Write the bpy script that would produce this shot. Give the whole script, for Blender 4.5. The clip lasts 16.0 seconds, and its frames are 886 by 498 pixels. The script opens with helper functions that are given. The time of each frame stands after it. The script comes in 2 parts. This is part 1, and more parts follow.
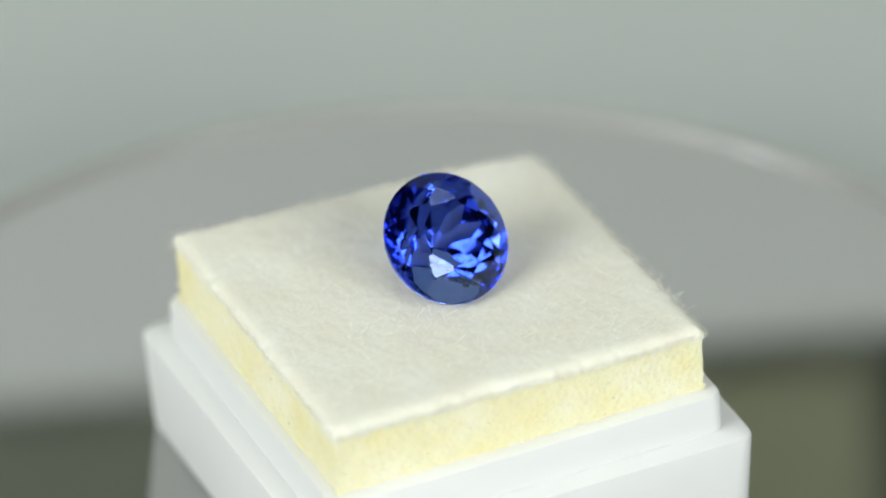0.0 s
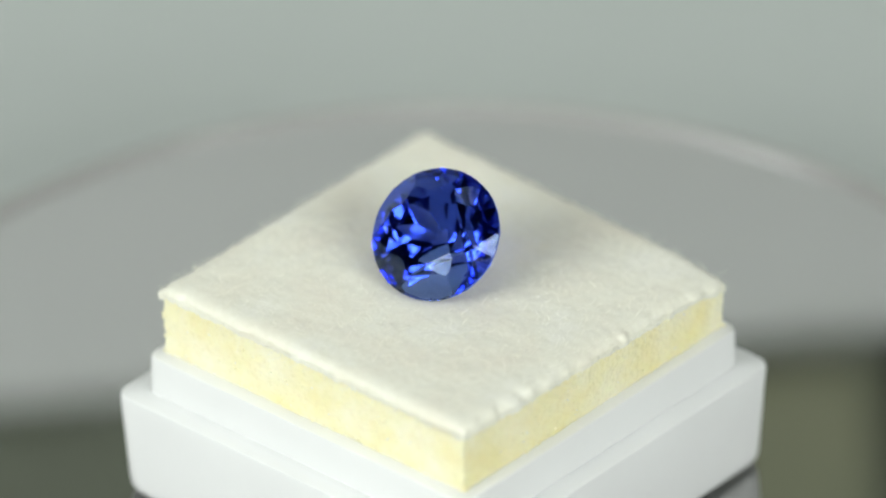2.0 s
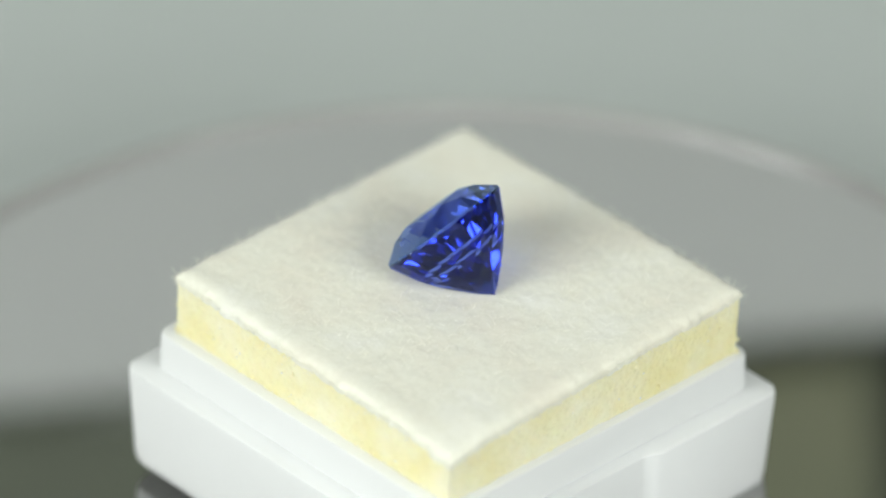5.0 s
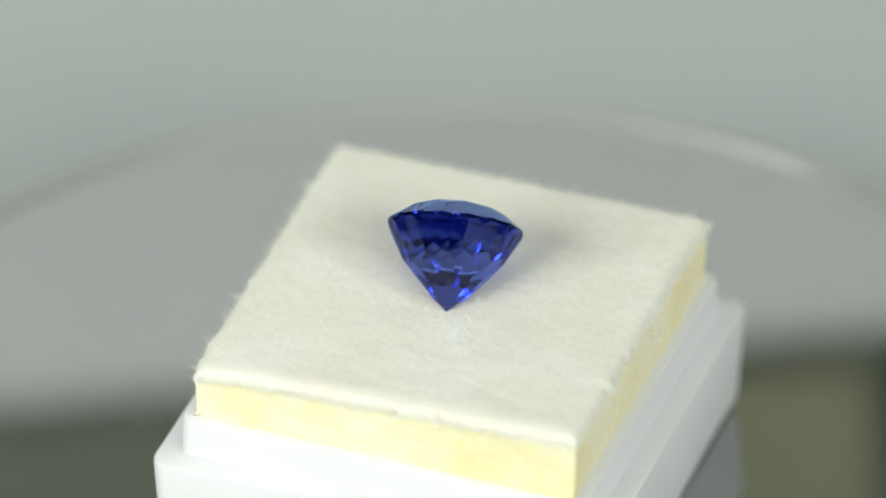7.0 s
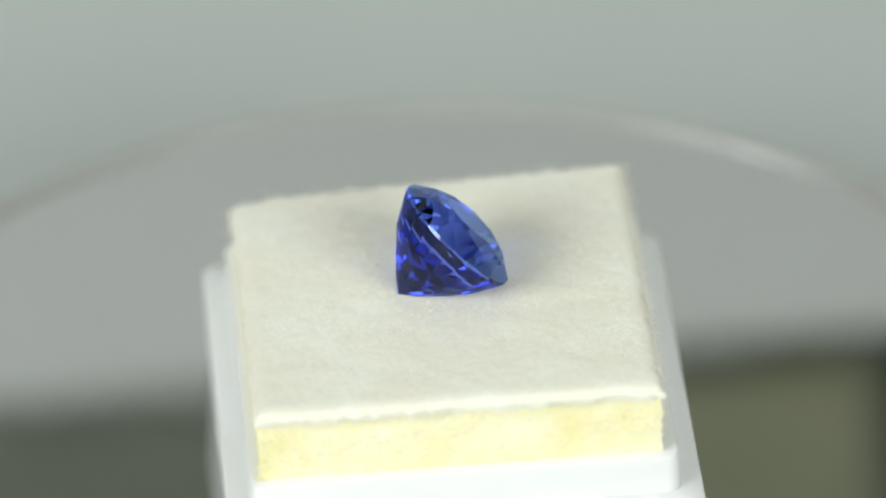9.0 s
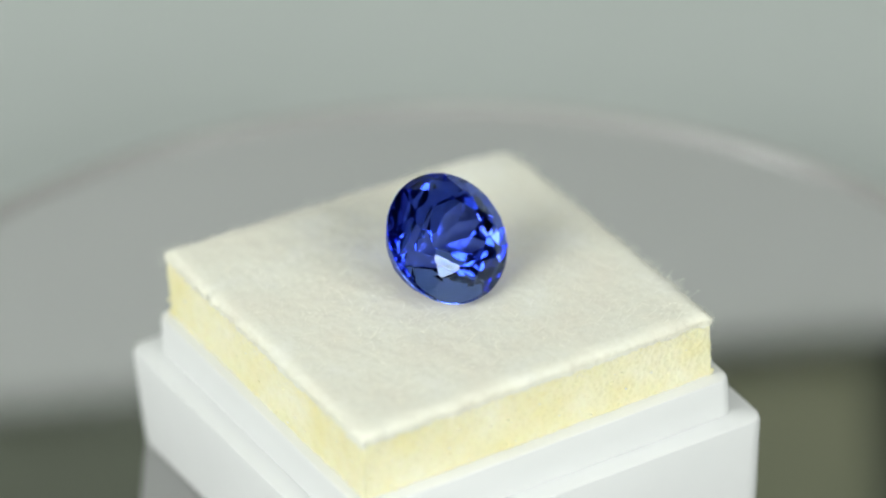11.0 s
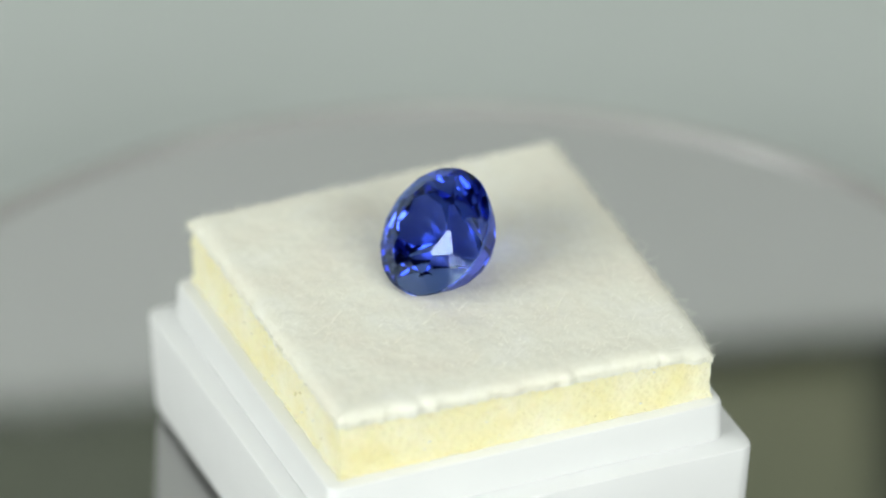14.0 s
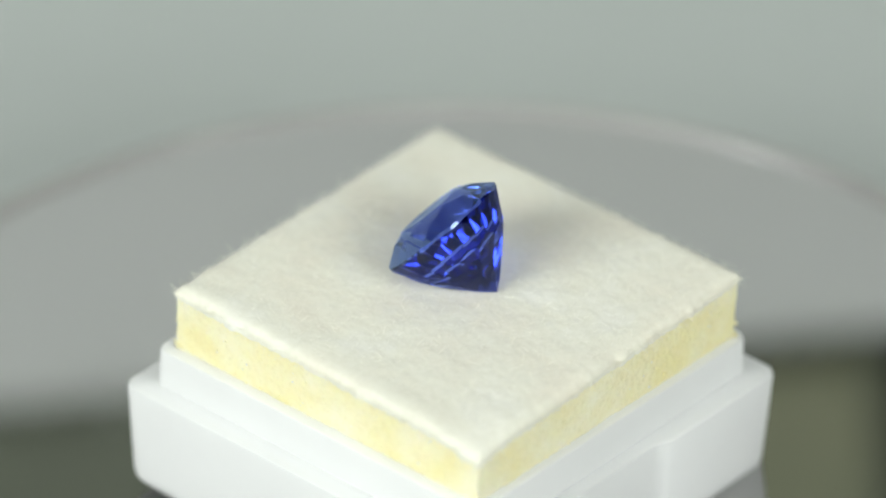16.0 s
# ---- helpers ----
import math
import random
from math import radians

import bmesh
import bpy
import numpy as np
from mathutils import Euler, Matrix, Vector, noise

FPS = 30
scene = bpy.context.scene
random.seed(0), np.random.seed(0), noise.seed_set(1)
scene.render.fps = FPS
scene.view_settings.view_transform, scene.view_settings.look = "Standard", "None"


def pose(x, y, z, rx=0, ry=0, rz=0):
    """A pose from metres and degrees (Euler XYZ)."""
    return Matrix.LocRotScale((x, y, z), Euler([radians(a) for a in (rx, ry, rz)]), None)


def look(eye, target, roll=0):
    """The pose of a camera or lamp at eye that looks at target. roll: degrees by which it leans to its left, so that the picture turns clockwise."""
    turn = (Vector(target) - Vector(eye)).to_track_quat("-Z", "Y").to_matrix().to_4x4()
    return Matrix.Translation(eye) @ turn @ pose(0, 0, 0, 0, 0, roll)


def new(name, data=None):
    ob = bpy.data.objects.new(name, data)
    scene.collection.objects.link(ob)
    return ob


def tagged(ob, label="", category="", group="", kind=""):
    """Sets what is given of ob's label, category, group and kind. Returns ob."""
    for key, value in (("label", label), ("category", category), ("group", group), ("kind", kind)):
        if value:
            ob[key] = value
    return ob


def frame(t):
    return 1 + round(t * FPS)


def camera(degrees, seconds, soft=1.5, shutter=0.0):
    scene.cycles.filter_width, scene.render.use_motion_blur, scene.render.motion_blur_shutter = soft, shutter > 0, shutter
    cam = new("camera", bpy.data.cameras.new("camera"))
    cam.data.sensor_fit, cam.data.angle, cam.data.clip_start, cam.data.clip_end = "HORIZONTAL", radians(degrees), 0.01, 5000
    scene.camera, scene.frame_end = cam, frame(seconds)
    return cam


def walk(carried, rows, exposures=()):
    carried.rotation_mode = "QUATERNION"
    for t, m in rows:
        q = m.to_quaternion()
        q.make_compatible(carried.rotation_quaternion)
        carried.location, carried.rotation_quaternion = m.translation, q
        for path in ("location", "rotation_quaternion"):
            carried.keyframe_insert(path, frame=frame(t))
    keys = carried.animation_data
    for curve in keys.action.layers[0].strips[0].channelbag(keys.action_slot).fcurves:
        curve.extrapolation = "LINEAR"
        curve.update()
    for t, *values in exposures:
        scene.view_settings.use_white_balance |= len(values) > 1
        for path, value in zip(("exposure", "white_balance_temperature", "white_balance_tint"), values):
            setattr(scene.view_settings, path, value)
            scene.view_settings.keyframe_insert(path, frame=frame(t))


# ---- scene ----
MM = 0.001
cam = camera(6.578, 16.0, soft=1.8, shutter=0.5)
ELEV, DIST, AIM_X, AIM_Z, ROLL = radians(33.606), 500.0, -0.249, 17.523, -0.617
EYE = (AIM_X * MM, -DIST * math.cos(ELEV) * MM, (AIM_Z + DIST * math.sin(ELEV)) * MM)
AIM = (AIM_X * MM, 0.0, AIM_Z * MM)
STAND = look(EYE, AIM, ROLL)
walk(cam, [(0.0, STAND), (16.0, STAND)])
cam.data.dof.use_dof = True
cam.data.dof.focus_distance = 0.497
cam.data.dof.aperture_fstop = 15.0

# ---- light ----
world = bpy.data.worlds.new("room_light")
world.use_nodes = True
world.node_tree.nodes["Background"].inputs[0].default_value = (0.80, 0.92, 0.86, 1)
world.node_tree.nodes["Background"].inputs[1].default_value = 0.12
scene.world = world
scene.view_settings.exposure = 0.0


def area_lamp(name, eye, target, width, height, watts, colour):
    data = bpy.data.lights.new(name, "AREA")
    data.shape, data.size, data.size_y, data.energy, data.color = "RECTANGLE", width, height, watts, colour
    lamp = new(name, data)
    lamp.matrix_world = look(eye, target)
    return lamp


def from_side(azimuth, elevation, distance):
    """A place round the stone: azimuth to the right of the camera."""
    a, e = radians(azimuth), radians(elevation)
    return (distance * math.sin(a) * math.cos(e), -distance * math.cos(a) * math.cos(e), 0.018 + distance * math.sin(e))


# Two broad LED lamps stand left and right of the camera.
area_lamp("led_lamp_left", from_side(-48, 28, 0.45), (0, 0.01, 0.015), 0.28, 0.18, 1.75, (0.955, 1.0, 0.975))
area_lamp("led_lamp_right", from_side(34, 28, 0.45), (0, 0.01, 0.015), 0.29, 0.15, 1.43, (0.955, 1.0, 0.975))
# Unseen overhead lamps, added for more flashes in the stone's facets.
for px, py in ((-0.75, -0.55), (0.0, -0.85), (0.75, -0.55), (-0.75, 0.35), (0.05, 0.30), (0.75, 0.40)):
    area_lamp("added_sparkle_lamp", (px, py, 1.6), (px * 0.3, py * 0.3, 0), 0.24, 0.24, 0.62, (0.92, 1.0, 0.985))


# ---- materials ----
def material(name, colour, rough=0.5, metal=0.0):
    m = bpy.data.materials.new(name)
    m.use_nodes = True
    b = m.node_tree.nodes["Principled BSDF"]
    b.inputs["Base Color"].default_value = (*colour, 1)
    b.inputs["Roughness"].default_value = rough
    b.inputs["Metallic"].default_value = metal
    return m, m.node_tree, b


def node(tree, kind, **values):
    n = tree.nodes.new(kind)
    for key, value in values.items():
        n.inputs[key].default_value = value
    return n


def coords(tree):
    return tree.nodes.new("ShaderNodeTexCoord").outputs["Object"]


def noise_tex(tree, scale, detail=4.0, rough=0.55):
    n = node(tree, "ShaderNodeTexNoise", Scale=scale, Detail=detail, Roughness=rough)
    tree.links.new(coords(tree), n.inputs["Vector"])
    return n


def ramp(tree, source, stops):
    r = tree.nodes.new("ShaderNodeValToRGB")
    while len(r.color_ramp.elements) < len(stops):
        r.color_ramp.elements.new(0.5)
    for el, (at, c) in zip(r.color_ramp.elements, stops):
        el.position, el.color = at, (*c, 1)
    tree.links.new(source, r.inputs["Fac"])
    return r


def mix(tree, a, b, fac=0.5, how="MULTIPLY"):
    n = tree.nodes.new("ShaderNodeMix")
    n.data_type, n.blend_type = "RGBA", how
    n.inputs["Factor"].default_value = fac
    tree.links.new(a, n.inputs["A"])
    tree.links.new(b, n.inputs["B"])
    return n.outputs["Result"]


def bump(tree, bsdf, source, strength, depth, under=None):
    n = node(tree, "ShaderNodeBump", Strength=strength, Distance=depth)
    tree.links.new(source, n.inputs["Height"])
    if under:
        tree.links.new(under.outputs["Normal"], n.inputs["Normal"])
    tree.links.new(n.outputs["Normal"], bsdf.inputs["Normal"])
    return n


def felt_material():
    m, t, b = material("felt", (0.8, 0.78, 0.7), 1.0)
    big = ramp(t, noise_tex(t, 190, 3).outputs["Fac"], [(0.3, (0.83, 0.79, 0.665)), (0.55, (0.845, 0.83, 0.71)), (0.75, (0.88, 0.87, 0.785))])
    fine = ramp(t, noise_tex(t, 2200, 5, 0.65).outputs["Fac"], [(0.3, (0.93, 0.925, 0.90)), (0.65, (1, 1, 1))])
    t.links.new(mix(t, big.outputs["Color"], fine.outputs["Color"], 0.8), b.inputs["Base Color"])
    first = bump(t, b, noise_tex(t, 900, 4).outputs["Fac"], 0.10, 0.0003)
    bump(t, b, noise_tex(t, 4200, 3).outputs["Fac"], 0.25, 0.00012, first)
    b.inputs["Sheen Weight"].default_value = 0.3
    b.inputs["Sheen Roughness"].default_value = 0.6
    return m


def foam_material():
    m, t, b = material("foam", (0.82, 0.74, 0.4), 0.9)
    big = ramp(t, noise_tex(t, 260, 4).outputs["Fac"], [(0.3, (0.87, 0.79, 0.41)), (0.5, (0.895, 0.84, 0.54)), (0.72, (0.915, 0.88, 0.66))])
    grain = ramp(t, noise_tex(t, 1500, 4, 0.7).outputs["Fac"], [(0.33, (0.80, 0.77, 0.60)), (0.5, (0.97, 0.96, 0.93)), (0.66, (1, 1, 1))])
    cells = node(t, "ShaderNodeTexVoronoi", Scale=2600.0)
    t.links.new(coords(t), cells.inputs["Vector"])
    pores = ramp(t, cells.outputs["Distance"], [(0.0, (0.76, 0.73, 0.58)), (0.35, (1, 1, 1))])
    grained = mix(t, big.outputs["Color"], grain.outputs["Color"], 0.22)
    t.links.new(mix(t, grained, pores.outputs["Color"], 0.3), b.inputs["Base Color"])
    first = bump(t, b, noise_tex(t, 1100, 4, 0.65).outputs["Fac"], 0.3, 0.0003)
    bump(t, b, cells.outputs["Distance"], 0.3, 0.0002, first)
    b.inputs["Subsurface Weight"].default_value = 0.25
    b.inputs["Subsurface Radius"].default_value = (1.0, 0.8, 0.35)
    b.inputs["Subsurface Scale"].default_value = 0.0015
    return m


def plastic_material():
    m, t, b = material("white_plastic", (0.87, 0.88, 0.87), 0.38)
    big = ramp(t, noise_tex(t, 120, 4).outputs["Fac"], [(0.3, (0.775, 0.78, 0.77)), (0.7, (0.80, 0.805, 0.795))])
    t.links.new(big.outputs["Color"], b.inputs["Base Color"])
    rough = ramp(t, noise_tex(t, 600, 4).outputs["Fac"], [(0.3, (0.30, 0.30, 0.30)), (0.7, (0.48, 0.48, 0.48))])
    t.links.new(rough.outputs["Color"], b.inputs["Roughness"])
    bump(t, b, noise_tex(t, 340, 3).outputs["Fac"], 0.12, 0.0002)
    b.inputs["Subsurface Weight"].default_value = 0.2
    b.inputs["Subsurface Radius"].default_value = (1, 1, 1)
    b.inputs["Subsurface Scale"].default_value = 0.0012
    return m


def sapphire_material(name, colour):
    """Blue crystal that takes colour from the light at every pass and inner bounce, with a thin clear polish."""
    m = bpy.data.materials.new(name)
    m.use_nodes = True
    t = m.node_tree
    t.nodes.remove(t.nodes["Principled BSDF"])
    body = node(t, "ShaderNodeBsdfGlass", Color=(*colour, 1), Roughness=0.0, IOR=1.77)
    polish = node(t, "ShaderNodeBsdfGlossy", Color=(1, 1, 1, 1), Roughness=0.0)
    both = node(t, "ShaderNodeMixShader", Fac=0.012)
    t.links.new(body.outputs["BSDF"], both.inputs[1])
    t.links.new(polish.outputs["BSDF"], both.inputs[2])
    t.links.new(both.outputs["Shader"], t.nodes["Material Output"].inputs["Surface"])
    return m


def mirror_material():
    m, t, b = material("smoked_mirror", (0.435, 0.437, 0.428), 0.03, 1.0)
    smear = ramp(t, noise_tex(t, 60, 5).outputs["Fac"], [(0.35, (0.03, 0.03, 0.03)), (0.75, (0.09, 0.09, 0.09))])
    t.links.new(smear.outputs["Color"], b.inputs["Roughness"])
    return m


def plain_material(name, light, dark, scale, rough, relief=0.1):
    m, t, b = material(name, light, rough)
    c = ramp(t, noise_tex(t, scale, 5).outputs["Fac"], [(0.3, dark), (0.7, light)])
    t.links.new(c.outputs["Color"], b.inputs["Base Color"])
    bump(t, b, noise_tex(t, scale * 12, 3).outputs["Fac"], relief, 0.0004)
    return m


FELT, FOAM, PLASTIC, MIRROR = felt_material(), foam_material(), plastic_material(), mirror_material()
# One crystal: the darker tint stands in for light absorbed over longer paths.
SAPPHIRE_PALE, SAPPHIRE_LONG_PATH = sapphire_material("sapphire_pale", (0.44, 0.59, 0.91)), sapphire_material("sapphire_long_path", (0.33, 0.385, 0.87))
RIM = plain_material("rim_plastic", (0.385, 0.375, 0.355), (0.36, 0.35, 0.335), 60, 0.18)
RIM.node_tree.nodes["Principled BSDF"].inputs["IOR"].default_value = 1.8
BASE = plain_material("base_plastic", (0.03, 0.03, 0.032), (0.022, 0.022, 0.024), 80, 0.5)
TABLE = plain_material("table_laminate", (0.465, 0.497, 0.472), (0.435, 0.467, 0.445), 14, 0.6, 0.05)
CARD = plain_material("backdrop_board", (0.74, 0.75, 0.74), (0.70, 0.715, 0.70), 20, 0.7)
CASE = plain_material("olive_case", (0.31, 0.31, 0.195), (0.20, 0.22, 0.14), 38, 0.6)
TRIM = plain_material("dark_trim", (0.185, 0.205, 0.15), (0.15, 0.165, 0.122), 40, 0.5)
WALL = plain_material("wall_paint", (0.14, 0.143, 0.134), (0.12, 0.123, 0.115), 2, 0.85)
CEILING = plain_material("ceiling_paint", (0.16, 0.16, 0.15), (0.14, 0.14, 0.133), 2, 0.9)
FLOOR = plain_material("floor_boards", (0.10, 0.085, 0.07), (0.06, 0.05, 0.045), 6, 0.6)


# ---- building helpers ----
def part(name, bm, mat, parent=None, label="", smooth=0.0):
    data = bpy.data.meshes.new(name)
    bm.normal_update()
    if smooth:
        for f in bm.faces:
            f.smooth = True
        for e in bm.edges:
            if len(e.link_faces) == 2 and e.calc_face_angle(0) > radians(smooth):
                e.smooth = False
    bm.to_mesh(data)
    bm.free()
    data.materials.append(mat)
    ob = new(name, data)
    ob.parent = parent
    return tagged(ob, label)


def block(x0, y0, z0, x1, y1, z1, round_by=0.0, segments=3):
    bm = bmesh.new()
    bmesh.ops.create_cube(bm, size=1.0)
    for v in bm.verts:
        v.co = Vector(((x0 + x1) / 2 + v.co.x * (x1 - x0), (y0 + y1) / 2 + v.co.y * (y1 - y0), (z0 + z1) / 2 + v.co.z * (z1 - z0)))
    if round_by:
        bmesh.ops.bevel(bm, geom=bm.edges[:], offset=round_by, segments=segments, profile=0.5, affect="EDGES")
    return bm


NOTCH = (5.0, -3.0)


def rounded_ring(half, r, z, n=6, notch=None):
    """Points round a square of that half width with rounded corners, with a thumb notch that deep in one side."""
    out = []
    for k, (sx, sy) in enumerate(((1, 1), (-1, 1), (-1, -1), (1, -1))):
        for i in range(n + 1):
            a = math.pi / 2 * (k + i / n)
            out.append(Vector((sx * (half - r) + r * math.cos(a), sy * (half - r) + r * math.sin(a), z)))
        if k == 1 and notch is not None:
            for y, depth in ((NOTCH[0] + 0.8, 0.0), (NOTCH[0] + 0.4, 0.3), (NOTCH[0], 1.0), (NOTCH[1], 1.0), (NOTCH[1] - 0.3, 0.92), (NOTCH[1] - 0.9, 0.4), (NOTCH[1] - 1.3, 0.0)):
                out.append(Vector((-half + notch * depth, y, z)))
    return out


def loft(rings, cap_start=True, cap_end=True):
    bm = bmesh.new()
    made = [[bm.verts.new(co) for co in ring] for ring in rings]
    n = len(made[0])
    for a, b in zip(made, made[1:]):
        for i in range(n):
            bm.faces.new((a[i], a[(i + 1) % n], b[(i + 1) % n], b[i]))
    if cap_start:
        bm.faces.new(made[0][::-1])
    if cap_end:
        bm.faces.new(made[-1])
    return bm


def turned(profile, n=128):
    """A solid of revolution from (radius, height) pairs."""
    return loft([[Vector((r * math.cos(2 * math.pi * i / n), r * math.sin(2 * math.pi * i / n), z)) for i in range(n)] for r, z in profile])


def in_mm(bm, m=None):
    if m is not None:
        bm.transform(m)
    bm.transform(Matrix.Diagonal((MM, MM, MM, 1)))
    return bm


# ---- room and table ----
ROOM = 1.6
for name, box, mat, label in (
        ("floor", (-ROOM, -ROOM, -0.82, ROOM, ROOM, -0.77), FLOOR, "dark wooden floor under the table"),
        ("ceiling", (-ROOM, -ROOM, 1.65, ROOM, ROOM, 1.70), CEILING, "plain dark grey ceiling of the dim room"),
        ("wall_north", (-ROOM, ROOM, -0.77, ROOM, ROOM + 0.1, 1.65), WALL, "plain dim olive grey room wall"),
        ("wall_south", (-ROOM, -ROOM - 0.1, -0.77, ROOM, -ROOM, 1.65), WALL, "plain dim olive grey room wall"),
        ("wall_east", (ROOM, -ROOM, -0.77, ROOM + 0.1, ROOM, 1.65), WALL, "plain dim olive grey room wall"),
        ("wall_west", (-ROOM - 0.1, -ROOM, -0.77, -ROOM, ROOM, 1.65), WALL, "plain dim olive grey room wall")):
    tagged(part(name, block(*box), mat), label, name.split("_")[0], kind="structure")

TABLE_TOP = -0.018
table = tagged(new("table"), "grey laminate table under the turntable", "table")
part("tabletop", block(-0.6, -0.35, TABLE_TOP - 0.025, 0.6, 0.35, TABLE_TOP, 0.002), TABLE, table)
for sx in (-1, 1):
    for sy in (-1, 1):
        part("leg", block(sx * 0.55 - 0.02, sy * 0.30 - 0.02, -0.77, sx * 0.55 + 0.02, sy * 0.30 + 0.02, TABLE_TOP - 0.025, 0.002), TABLE, table)

# The light board behind the turntable leans a little, so that its top edge slopes.
BACK = 0.098
bm = block(-0.16, BACK, TABLE_TOP, 0.16, BACK + 0.012, 0.0587, 0.001)
for v in bm.verts:
    if v.co.z > 0:
        v.co.z -= 0.092 * v.co.x
tagged(part("backdrop_board", bm, CARD), "pale grey backdrop board standing behind the turntable", "backdrop board")


def equipment_case():
    """Rests on the backdrop board's sloping top edge."""
    case = tagged(new("equipment_case"), "olive grey case with dark rounded trim", "case")
    lean = Matrix.Translation((0, 0, 0.0589)) @ Matrix.Rotation(radians(5.26), 4, "Y")
    bm = block(-0.20, BACK - 0.001, 0.0, 0.0364, BACK + 0.06, 0.11, 0.003, 6)
    bm.transform(lean)
    part("shell", bm, TRIM, case, "dark rounded trim", 40)
    bm = block(-0.015, BACK - 0.0035, 0.0004, 0.0341, BACK - 0.0005, 0.10, 0.0013, 4)
    bm.transform(lean)
    part("front_panel", bm, CASE, case, "lighter olive panel", 40)
    return case


equipment_case()

# ---- turntable ----
TOP = -0.45
turntable = tagged(new("turntable"), "black turntable with a smoked mirror platter on the table", "turntable")
part("housing", in_mm(turned([(36, -18), (38, -17.4), (38, -7.5), (36.5, -6), (12, -6), (12, TOP - 3.0)], 96)), BASE, turntable, "black plastic housing", 35)
platter = part("platter", in_mm(turned([(43.95, TOP - 3.0), (43.95, TOP)], 192)), MIRROR, turntable, "smoked glossy mirror platter", 35)
RIM_SHAPE = [(44.4, -3.2), (45.4, -3.1), (46.0, -2.4), (46.1, -0.6), (46.08, 0.1), (45.98, 0.3), (45.8, 0.42), (45.6, 0.45), (45.4, 0.4), (45.22, 0.27), (45.02, 0.04), (44.82, -0.22), (44.65, -0.45)]
part("rim", in_mm(turned([(r - 0.66, TOP + z) for r, z in RIM_SHAPE], 192)), RIM, platter, "pale grey raised rim", 50)

# ---- the box, its pad and the stone, in the turntable's space ----
BOX_AT = Matrix.Translation((0.188, -0.179, 0)) @ Matrix.Rotation(0.025, 4, "X") @ Matrix.Rotation(-0.025, 4, "Y")


def gem_box():
    box = tagged(new("gem_box"), "white plastic gem display box on the turntable", "gem box")
    lower = [(14.75, 1.5, -0.1), (14.98, 1.6, -0.02), (15.14, 1.6, 0.3), (15.2, 1.6, 0.85), (15.21, 1.6, 1.1), (15.33, 1.05, 6.95), (15.27, 1.0, 7.22), (15.02, 0.9, 7.36), (13.2, 0.8, 7.37)]
    part("base", in_mm(loft([rounded_ring(h, r, z, 6, 0.5 if z > 0.9 else 0.0) for h, r, z in lower]), BOX_AT), PLASTIC, box, "", 40)
    upper = [(13.86, 0.9, 6.9), (13.8, 0.9, 9.85), (13.72, 0.85, 10.05), (13.55, 0.8, 10.12), (12.5, 0.5, 10.1), (12.45, 0.5, 8.0)]
    part("lip", in_mm(loft([rounded_ring(h, r, z) for h, r, z in upper], False, True), BOX_AT), PLASTIC, box, "", 40)
    return box


FOAM_X, FOAM_Y = -0.20, -0.08
RISE = {(-1, -1): 0.70, (-1, 1): -0.40, (1, 1): 0.36, (1, -1): 0.66}


def pad_top(x, y, top=14.621):
    """Height of the pad's top over the box's floor."""
    u, v = max(-1, min(1, x / 12.8)), max(-1, min(1, y / 12.8))
    corner = sum(h * (1 + sx * u) * (1 + sy * v) / 4 for (sx, sy), h in RISE.items())
    droop = 0.45 * max(0.0, 1 - math.hypot(x + 13, y - 13) / 4.0) ** 1.5
    return top + corner - droop + 0.13 * (1 - u * u) * (1 - v * v)


def felt_top(x, y):
    """The felt's top falls off softly along its border."""
    s = max(0.0, 1 - (13.0 - min(13.0, max(abs(x), abs(y)))) / 1.1)
    return pad_top(x, y) - 0.5 * (1 - math.sqrt(max(0.0, 1 - s * s)))


def felt_under(x, y):
    p = Vector((x, y, 0))
    return pad_top(x, y) - 0.92 + 0.14 * noise.noise(p * 0.8) + 0.16 * noise.noise(p * 2.3)


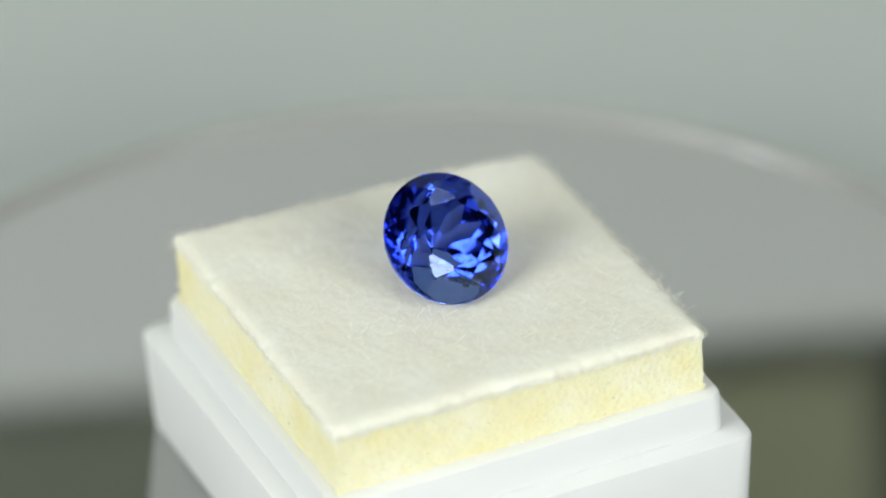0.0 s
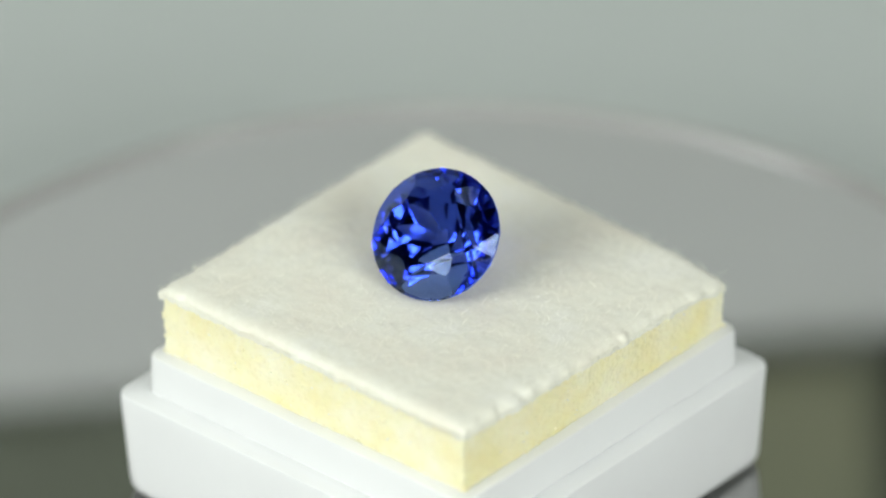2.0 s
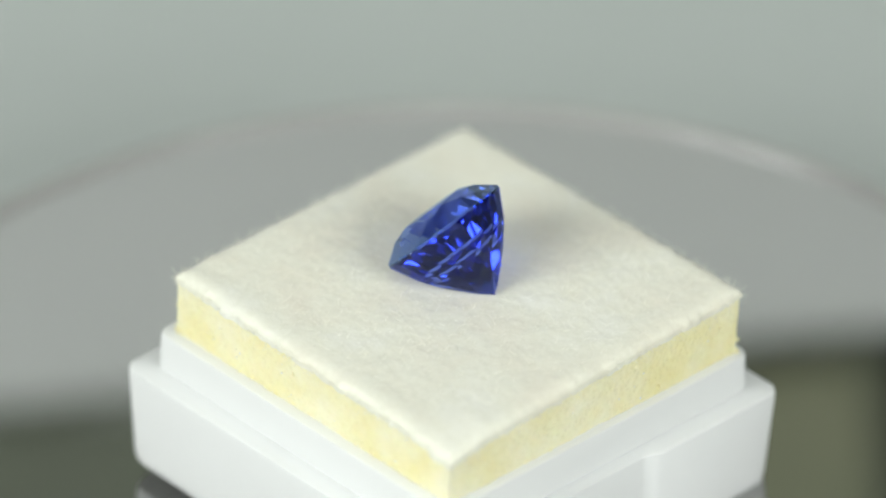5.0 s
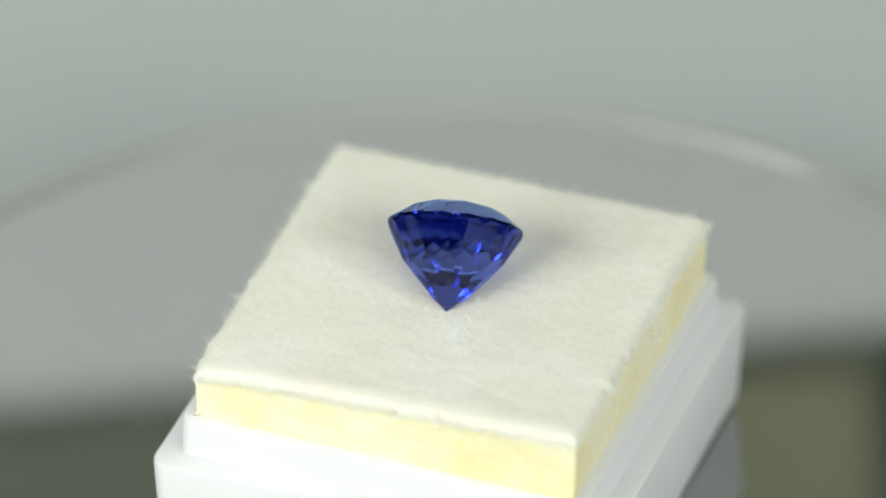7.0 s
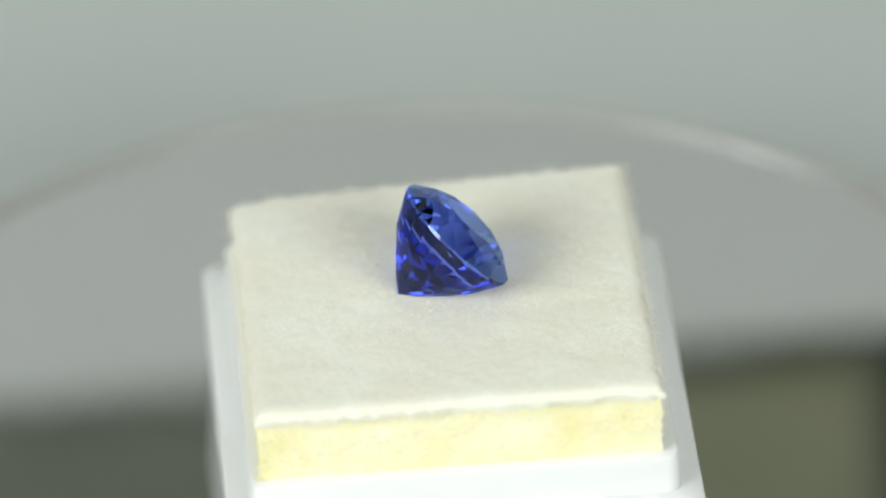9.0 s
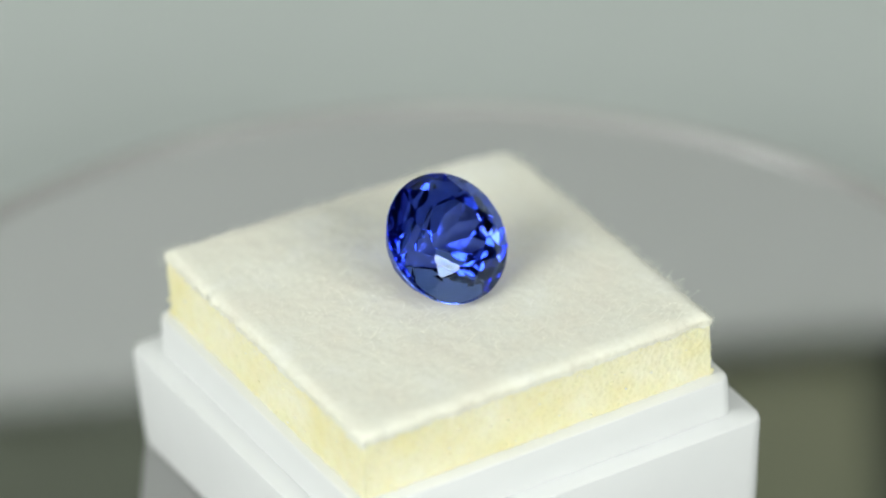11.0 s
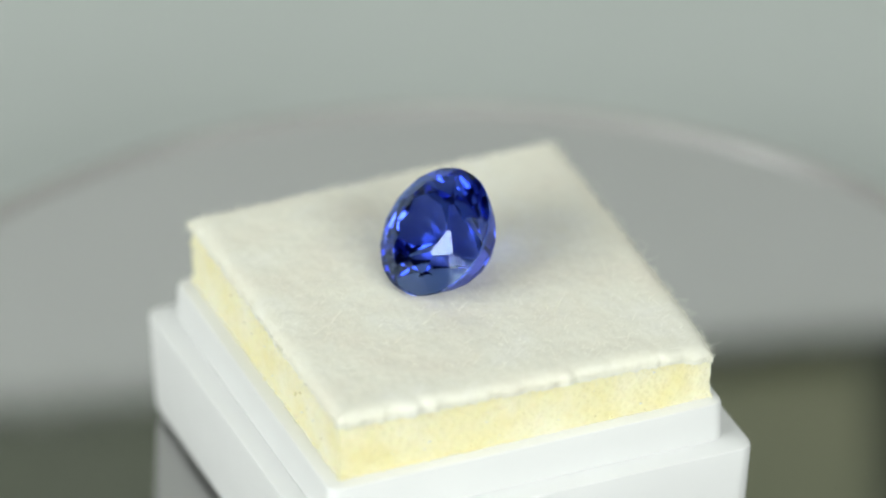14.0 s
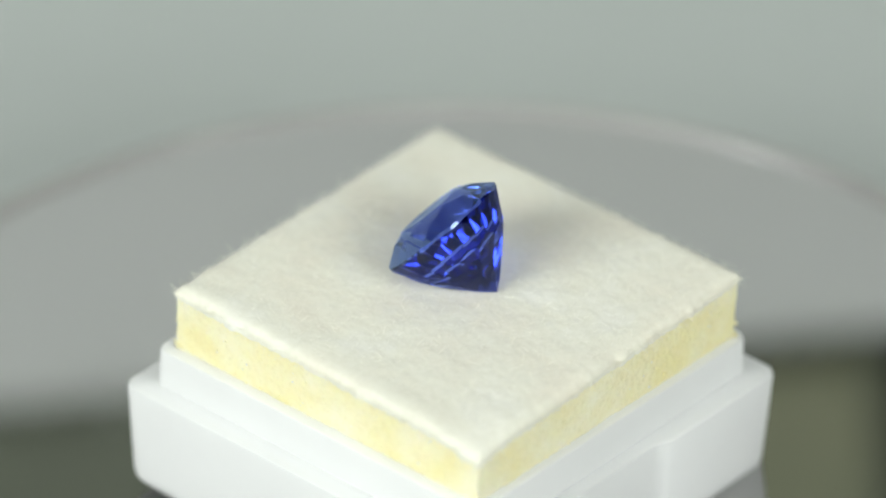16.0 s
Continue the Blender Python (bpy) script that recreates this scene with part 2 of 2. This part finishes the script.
def pad_slab(half, low, high, cells, layers, rough, seed, ragged=0.0):
    """A soft slab: low and high give the heights at (x, y)."""
    bm = bmesh.new()
    n = cells
    grid = {}

    def vert(i, j, k):
        key = (i, j, k)
        if key not in grid:
            x, y = half * (2 * i / n - 1), half * (2 * j / n - 1)
            tall = high(x, y) - low(x, y)
            z = low(x, y) + tall * k / layers
            p = Vector((x, y, z))
            d = Vector((noise.noise(p * 0.9 + Vector((seed, 0, 0))), noise.noise(p * 0.9 + Vector((0, seed, 7))), noise.noise(p * 0.7 + Vector((3, 1, seed)))))
            f = Vector((noise.noise(p * 3.1 + Vector((seed, 5, 0))), noise.noise(p * 3.1 + Vector((1, seed, 7))), noise.noise(p * 2.7 + Vector((3, 9, seed)))))
            p += (d * 0.6 + f * 0.4) * rough
            if ragged:
                s = max(0.0, 1 - (half - max(abs(x), abs(y))) / 1.5)
                lump = noise.noise(Vector((x * 0.55, y * 0.55, 4.0))) * 0.6 + noise.noise(Vector((x * 1.6, y * 1.6, 9.0))) * 0.4
                p.x += math.copysign(ragged * lump * s, x) * (abs(x) >= abs(y))
                p.y += math.copysign(ragged * lump * s, y) * (abs(y) >= abs(x))
            grid[key] = bm.verts.new(p)
        return grid[key]

    for i in range(n):
        for j in range(n):
            bm.faces.new((vert(i, j, layers), vert(i + 1, j, layers), vert(i + 1, j + 1, layers), vert(i, j + 1, layers)))
            bm.faces.new((vert(i, j, 0), vert(i, j + 1, 0), vert(i + 1, j + 1, 0), vert(i + 1, j, 0)))
    for i in range(n):
        for k in range(layers):
            bm.faces.new((vert(i, 0, k), vert(i + 1, 0, k), vert(i + 1, 0, k + 1), vert(i, 0, k + 1)))
            bm.faces.new((vert(i + 1, n, k), vert(i, n, k), vert(i, n, k + 1), vert(i + 1, n, k + 1)))
            bm.faces.new((vert(0, i + 1, k), vert(0, i, k), vert(0, i, k + 1), vert(0, i + 1, k + 1)))
            bm.faces.new((vert(n, i, k), vert(n, i + 1, k), vert(n, i + 1, k + 1), vert(n, i, k + 1)))
    return bm


def fibre(bm, root, way, length, width, rng):
    """One bent fibre as a thin three-sided strand."""
    way = way.normalized()
    side = way.orthogonal().normalized()
    side.rotate(Matrix.Rotation(rng.uniform(0, 6.28), 3, way))
    bend = Vector((rng.uniform(-1, 1), rng.uniform(-1, 1), rng.uniform(-1, 1))) * 0.6
    rows = []
    for s in (0.0, 0.5, 1.0):
        c = root + way * length * s + bend * length * s * s
        w = width * (1 - 0.6 * s)
        rows.append([bm.verts.new(c + (side if k == 0 else (Matrix.Rotation(2.094 * k, 3, way) @ side)) * w) for k in range(3)])
    for a, b in zip(rows, rows[1:]):
        for k in range(3):
            bm.faces.new((a[k], a[(k + 1) % 3], b[(k + 1) % 3], b[k]))


def foam_pad():
    pad = tagged(new("foam_pad"), "yellow foam pad topped with white felt inside the gem box", "foam pad")
    at = BOX_AT @ Matrix.Translation((FOAM_X, FOAM_Y, 0))
    part("foam", in_mm(pad_slab(12.92, lambda x, y: 8.05, lambda x, y: pad_top(x, y) - 0.7, 60, 14, 0.16, 3.0), at), FOAM, pad, "porous yellow foam", 60)
    part("felt", in_mm(pad_slab(13.0, felt_under, felt_top, 110, 4, 0.10, 3.0, 0.5), at), FELT, pad, "white fuzzy felt", 60)
    rng = random.Random(5)
    bm = bmesh.new()
    for _ in range(5200):
        x, y = rng.uniform(-12.9, 12.9), rng.uniform(-12.9, 12.9)
        fibre(bm, Vector((x, y, felt_top(x, y) - 0.1)), Vector((rng.uniform(-1, 1), rng.uniform(-1, 1), rng.uniform(0.05, 0.5))), rng.uniform(0.2, 0.65), 0.016, rng)
    for _ in range(5000):
        s, e = rng.choice((-1, 1)), rng.uniform(-12.9, 12.9)
        x, y = (s * 12.95, e) if rng.random() < 0.5 else (e, s * 12.95)
        out = Vector((x if abs(x) > 12.92 else 0, y if abs(y) > 12.92 else 0, 0)).normalized()
        fibre(bm, Vector((x, y, pad_top(x, y) - rng.uniform(0.45, 0.95))), out + Vector((rng.uniform(-1, 1), rng.uniform(-1, 1), rng.uniform(-0.6, 0.9))) * 0.9, rng.uniform(0.15, 0.3 + 0.6 * rng.random() ** 2), 0.014, rng)
    crumbs = bmesh.new()
    for _ in range(150):
        s, e = rng.choice((-1, 1)), rng.uniform(-13.0, 13.0) if rng.random() < 0.6 else rng.choice((-1, 1)) * rng.uniform(12.4, 13.1)
        x, y = (s * 12.93, e) if rng.random() < 0.5 else (e, s * 12.93)
        z = rng.uniform(10.1, 13.4) if rng.random() < 0.5 else 10.15 + abs(rng.gauss(0, 0.15))
        made = bmesh.ops.create_icosphere(crumbs, subdivisions=1, radius=rng.uniform(0.04, 0.15), matrix=Matrix.Translation((x, y, z)))
        for v in made["verts"]:
            v.co += Vector((rng.uniform(-1, 1), rng.uniform(-1, 1), rng.uniform(-1, 1))) * 0.04
    tagged(part("crumbs", in_mm(crumbs, at), FOAM, pad, "loose yellow foam crumbs"), kind="stuff")
    # Glints on the foam's sides are modelled as tiny white beads.
    glints = bmesh.new()
    for _ in range(40):
        s, e = rng.choice((-1, 1)), rng.uniform(-12.8, 12.8)
        x, y = (s * 12.95, e) if rng.random() < 0.5 else (e, s * 12.95)
        bmesh.ops.create_icosphere(glints, subdivisions=1, radius=rng.uniform(0.03, 0.09), matrix=Matrix.Translation((x, y, rng.uniform(10.4, 13.4))))
    tagged(part("glint_beads", in_mm(glints, at), PLASTIC, pad, "tiny white beads standing in for glints on the foam"), kind="stuff")
    tagged(part("fuzz", in_mm(bm, at), FELT, pad, "fine white felt fibres"), kind="stuff")
    return pad


# The stone: culet and girdle centre in the turntable's space.
CULET, GIRDLE, RADIUS = Vector((-3.284, -1.155, 14.97)), Vector((0.65, -0.354, 18.83)), 4.41


def facet(bm, slope, azimuth, radius, height):
    """Grinds one flat facet: a plane of that slope (degrees, negative under the girdle) through (radius, height)."""
    a, e = radians(azimuth), radians(abs(slope))
    way = Vector((math.cos(a) * math.sin(e), math.sin(a) * math.sin(e), math.copysign(math.cos(e), slope)))
    at = Vector((radius * math.cos(a), radius * math.sin(a), height))
    cut = bmesh.ops.bisect_plane(bm, geom=bm.verts[:] + bm.edges[:] + bm.faces[:], plane_co=at, plane_no=way, clear_outer=True, dist=1e-5)
    edges = [g for g in cut["geom_cut"] if isinstance(g, bmesh.types.BMEdge)]
    if len(edges) > 2:
        bmesh.ops.edgeloop_fill(bm, edges=edges)


def sapphire_stone():
    rng = random.Random(69)
    deep = (GIRDLE - CULET).length
    crown = 1.38
    n = 48
    bm = loft([[Vector((RADIUS * math.cos(2 * math.pi * k / n), RADIUS * math.sin(2 * math.pi * k / n), z)) for k in range(n)] for z in (-deep - 1, crown)])

    def row(count, slope, radius, height, turn=0.0, wob=0.35):
        for k in range(count):
            facet(bm, slope + rng.uniform(-wob, wob), 360 * (k + turn) / count + rng.uniform(-wob, wob), radius * RADIUS * (1 + rng.uniform(-0.002, 0.002)), height)

    # Crown: mains, star facets and upper girdle facets round the table.
    row(8, 32.1, 0.985, 0.16)
    row(8, 19.6, 0.475, crown, 0.5)
    row(16, 36.8, 0.995, 0.07, 0.5)
    # Pavilion: rows of narrow facets that flatten towards the point.
    row(12, -68.6, 0.985, -0.22, 0.5, 1.5)
    row(24, -61.7, 0.87, -1.16, 0.5, 0.8)
    row(12, -51.8, 0.72, -2.265, 0.0, 0.8)
    row(12, -47.1, 0.52, -3.31, 0.5, 0.8)
    row(10, -40.5, 0.0, -deep, 0.0, 0.8)
    bmesh.ops.dissolve_degenerate(bm, dist=1e-4, edges=bm.edges[:])
    bmesh.ops.recalc_face_normals(bm, faces=bm.faces[:])
    axis = (GIRDLE - CULET).normalized()
    level = Vector((0, 0, 1)).cross(axis).normalized()
    turn = Matrix((level, axis.cross(level), axis)).transposed().to_4x4()
    in_mm(bm, Matrix.Translation(GIRDLE) @ turn @ Matrix.Rotation(radians(17.5), 4, "Z"))
    stone = tagged(new("sapphire"), "round faceted deep blue sapphire lying tilted on the felt", "gemstone")
    bm.normal_update()
    # The pavilion's darkness from long light paths is put into its colour.
    for name, low, high, mat in (("crown", 0.06, 9.0, SAPPHIRE_PALE), ("girdle", -0.12, 0.06, SAPPHIRE_PALE), ("pavilion", -9.0, -0.12, SAPPHIRE_LONG_PATH)):
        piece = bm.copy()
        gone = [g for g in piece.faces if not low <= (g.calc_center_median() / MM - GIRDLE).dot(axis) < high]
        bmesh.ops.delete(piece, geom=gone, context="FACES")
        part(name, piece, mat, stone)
    bm.free()
    return stone


box, pad, stone = gem_box(), foam_pad(), sapphire_stone()

# ---- the turntable turns ----
START, SPEED = 294.129, -32.212


DRIFT = ((0.0, 0.05), (1.0, -0.3), (2.0, -1.15), (3.0, -0.3), (4.0, 0.35), (5.2, 0.0), (6.5, -0.1), (7.2, 1.0), (8.0, 1.25), (9.0, 0.25), (10.2, 0.1), (11.5, 0.1), (12.5, 0.0), (14.5, -1.0), (16.0, 0.1))


def turn_at(t):
    """The turntable's angle: an even speed with the small drift of its motor."""
    drift = float(np.interp(t, [d[0] for d in DRIFT], [d[1] for d in DRIFT]))
    return START + SPEED * t + drift


def motions():
    for thing in (platter, box, pad, stone):
        walk(thing, [(0.5 * k, pose(0, 0, 0, 0, 0, turn_at(0.5 * k))) for k in range(33)])


motions()
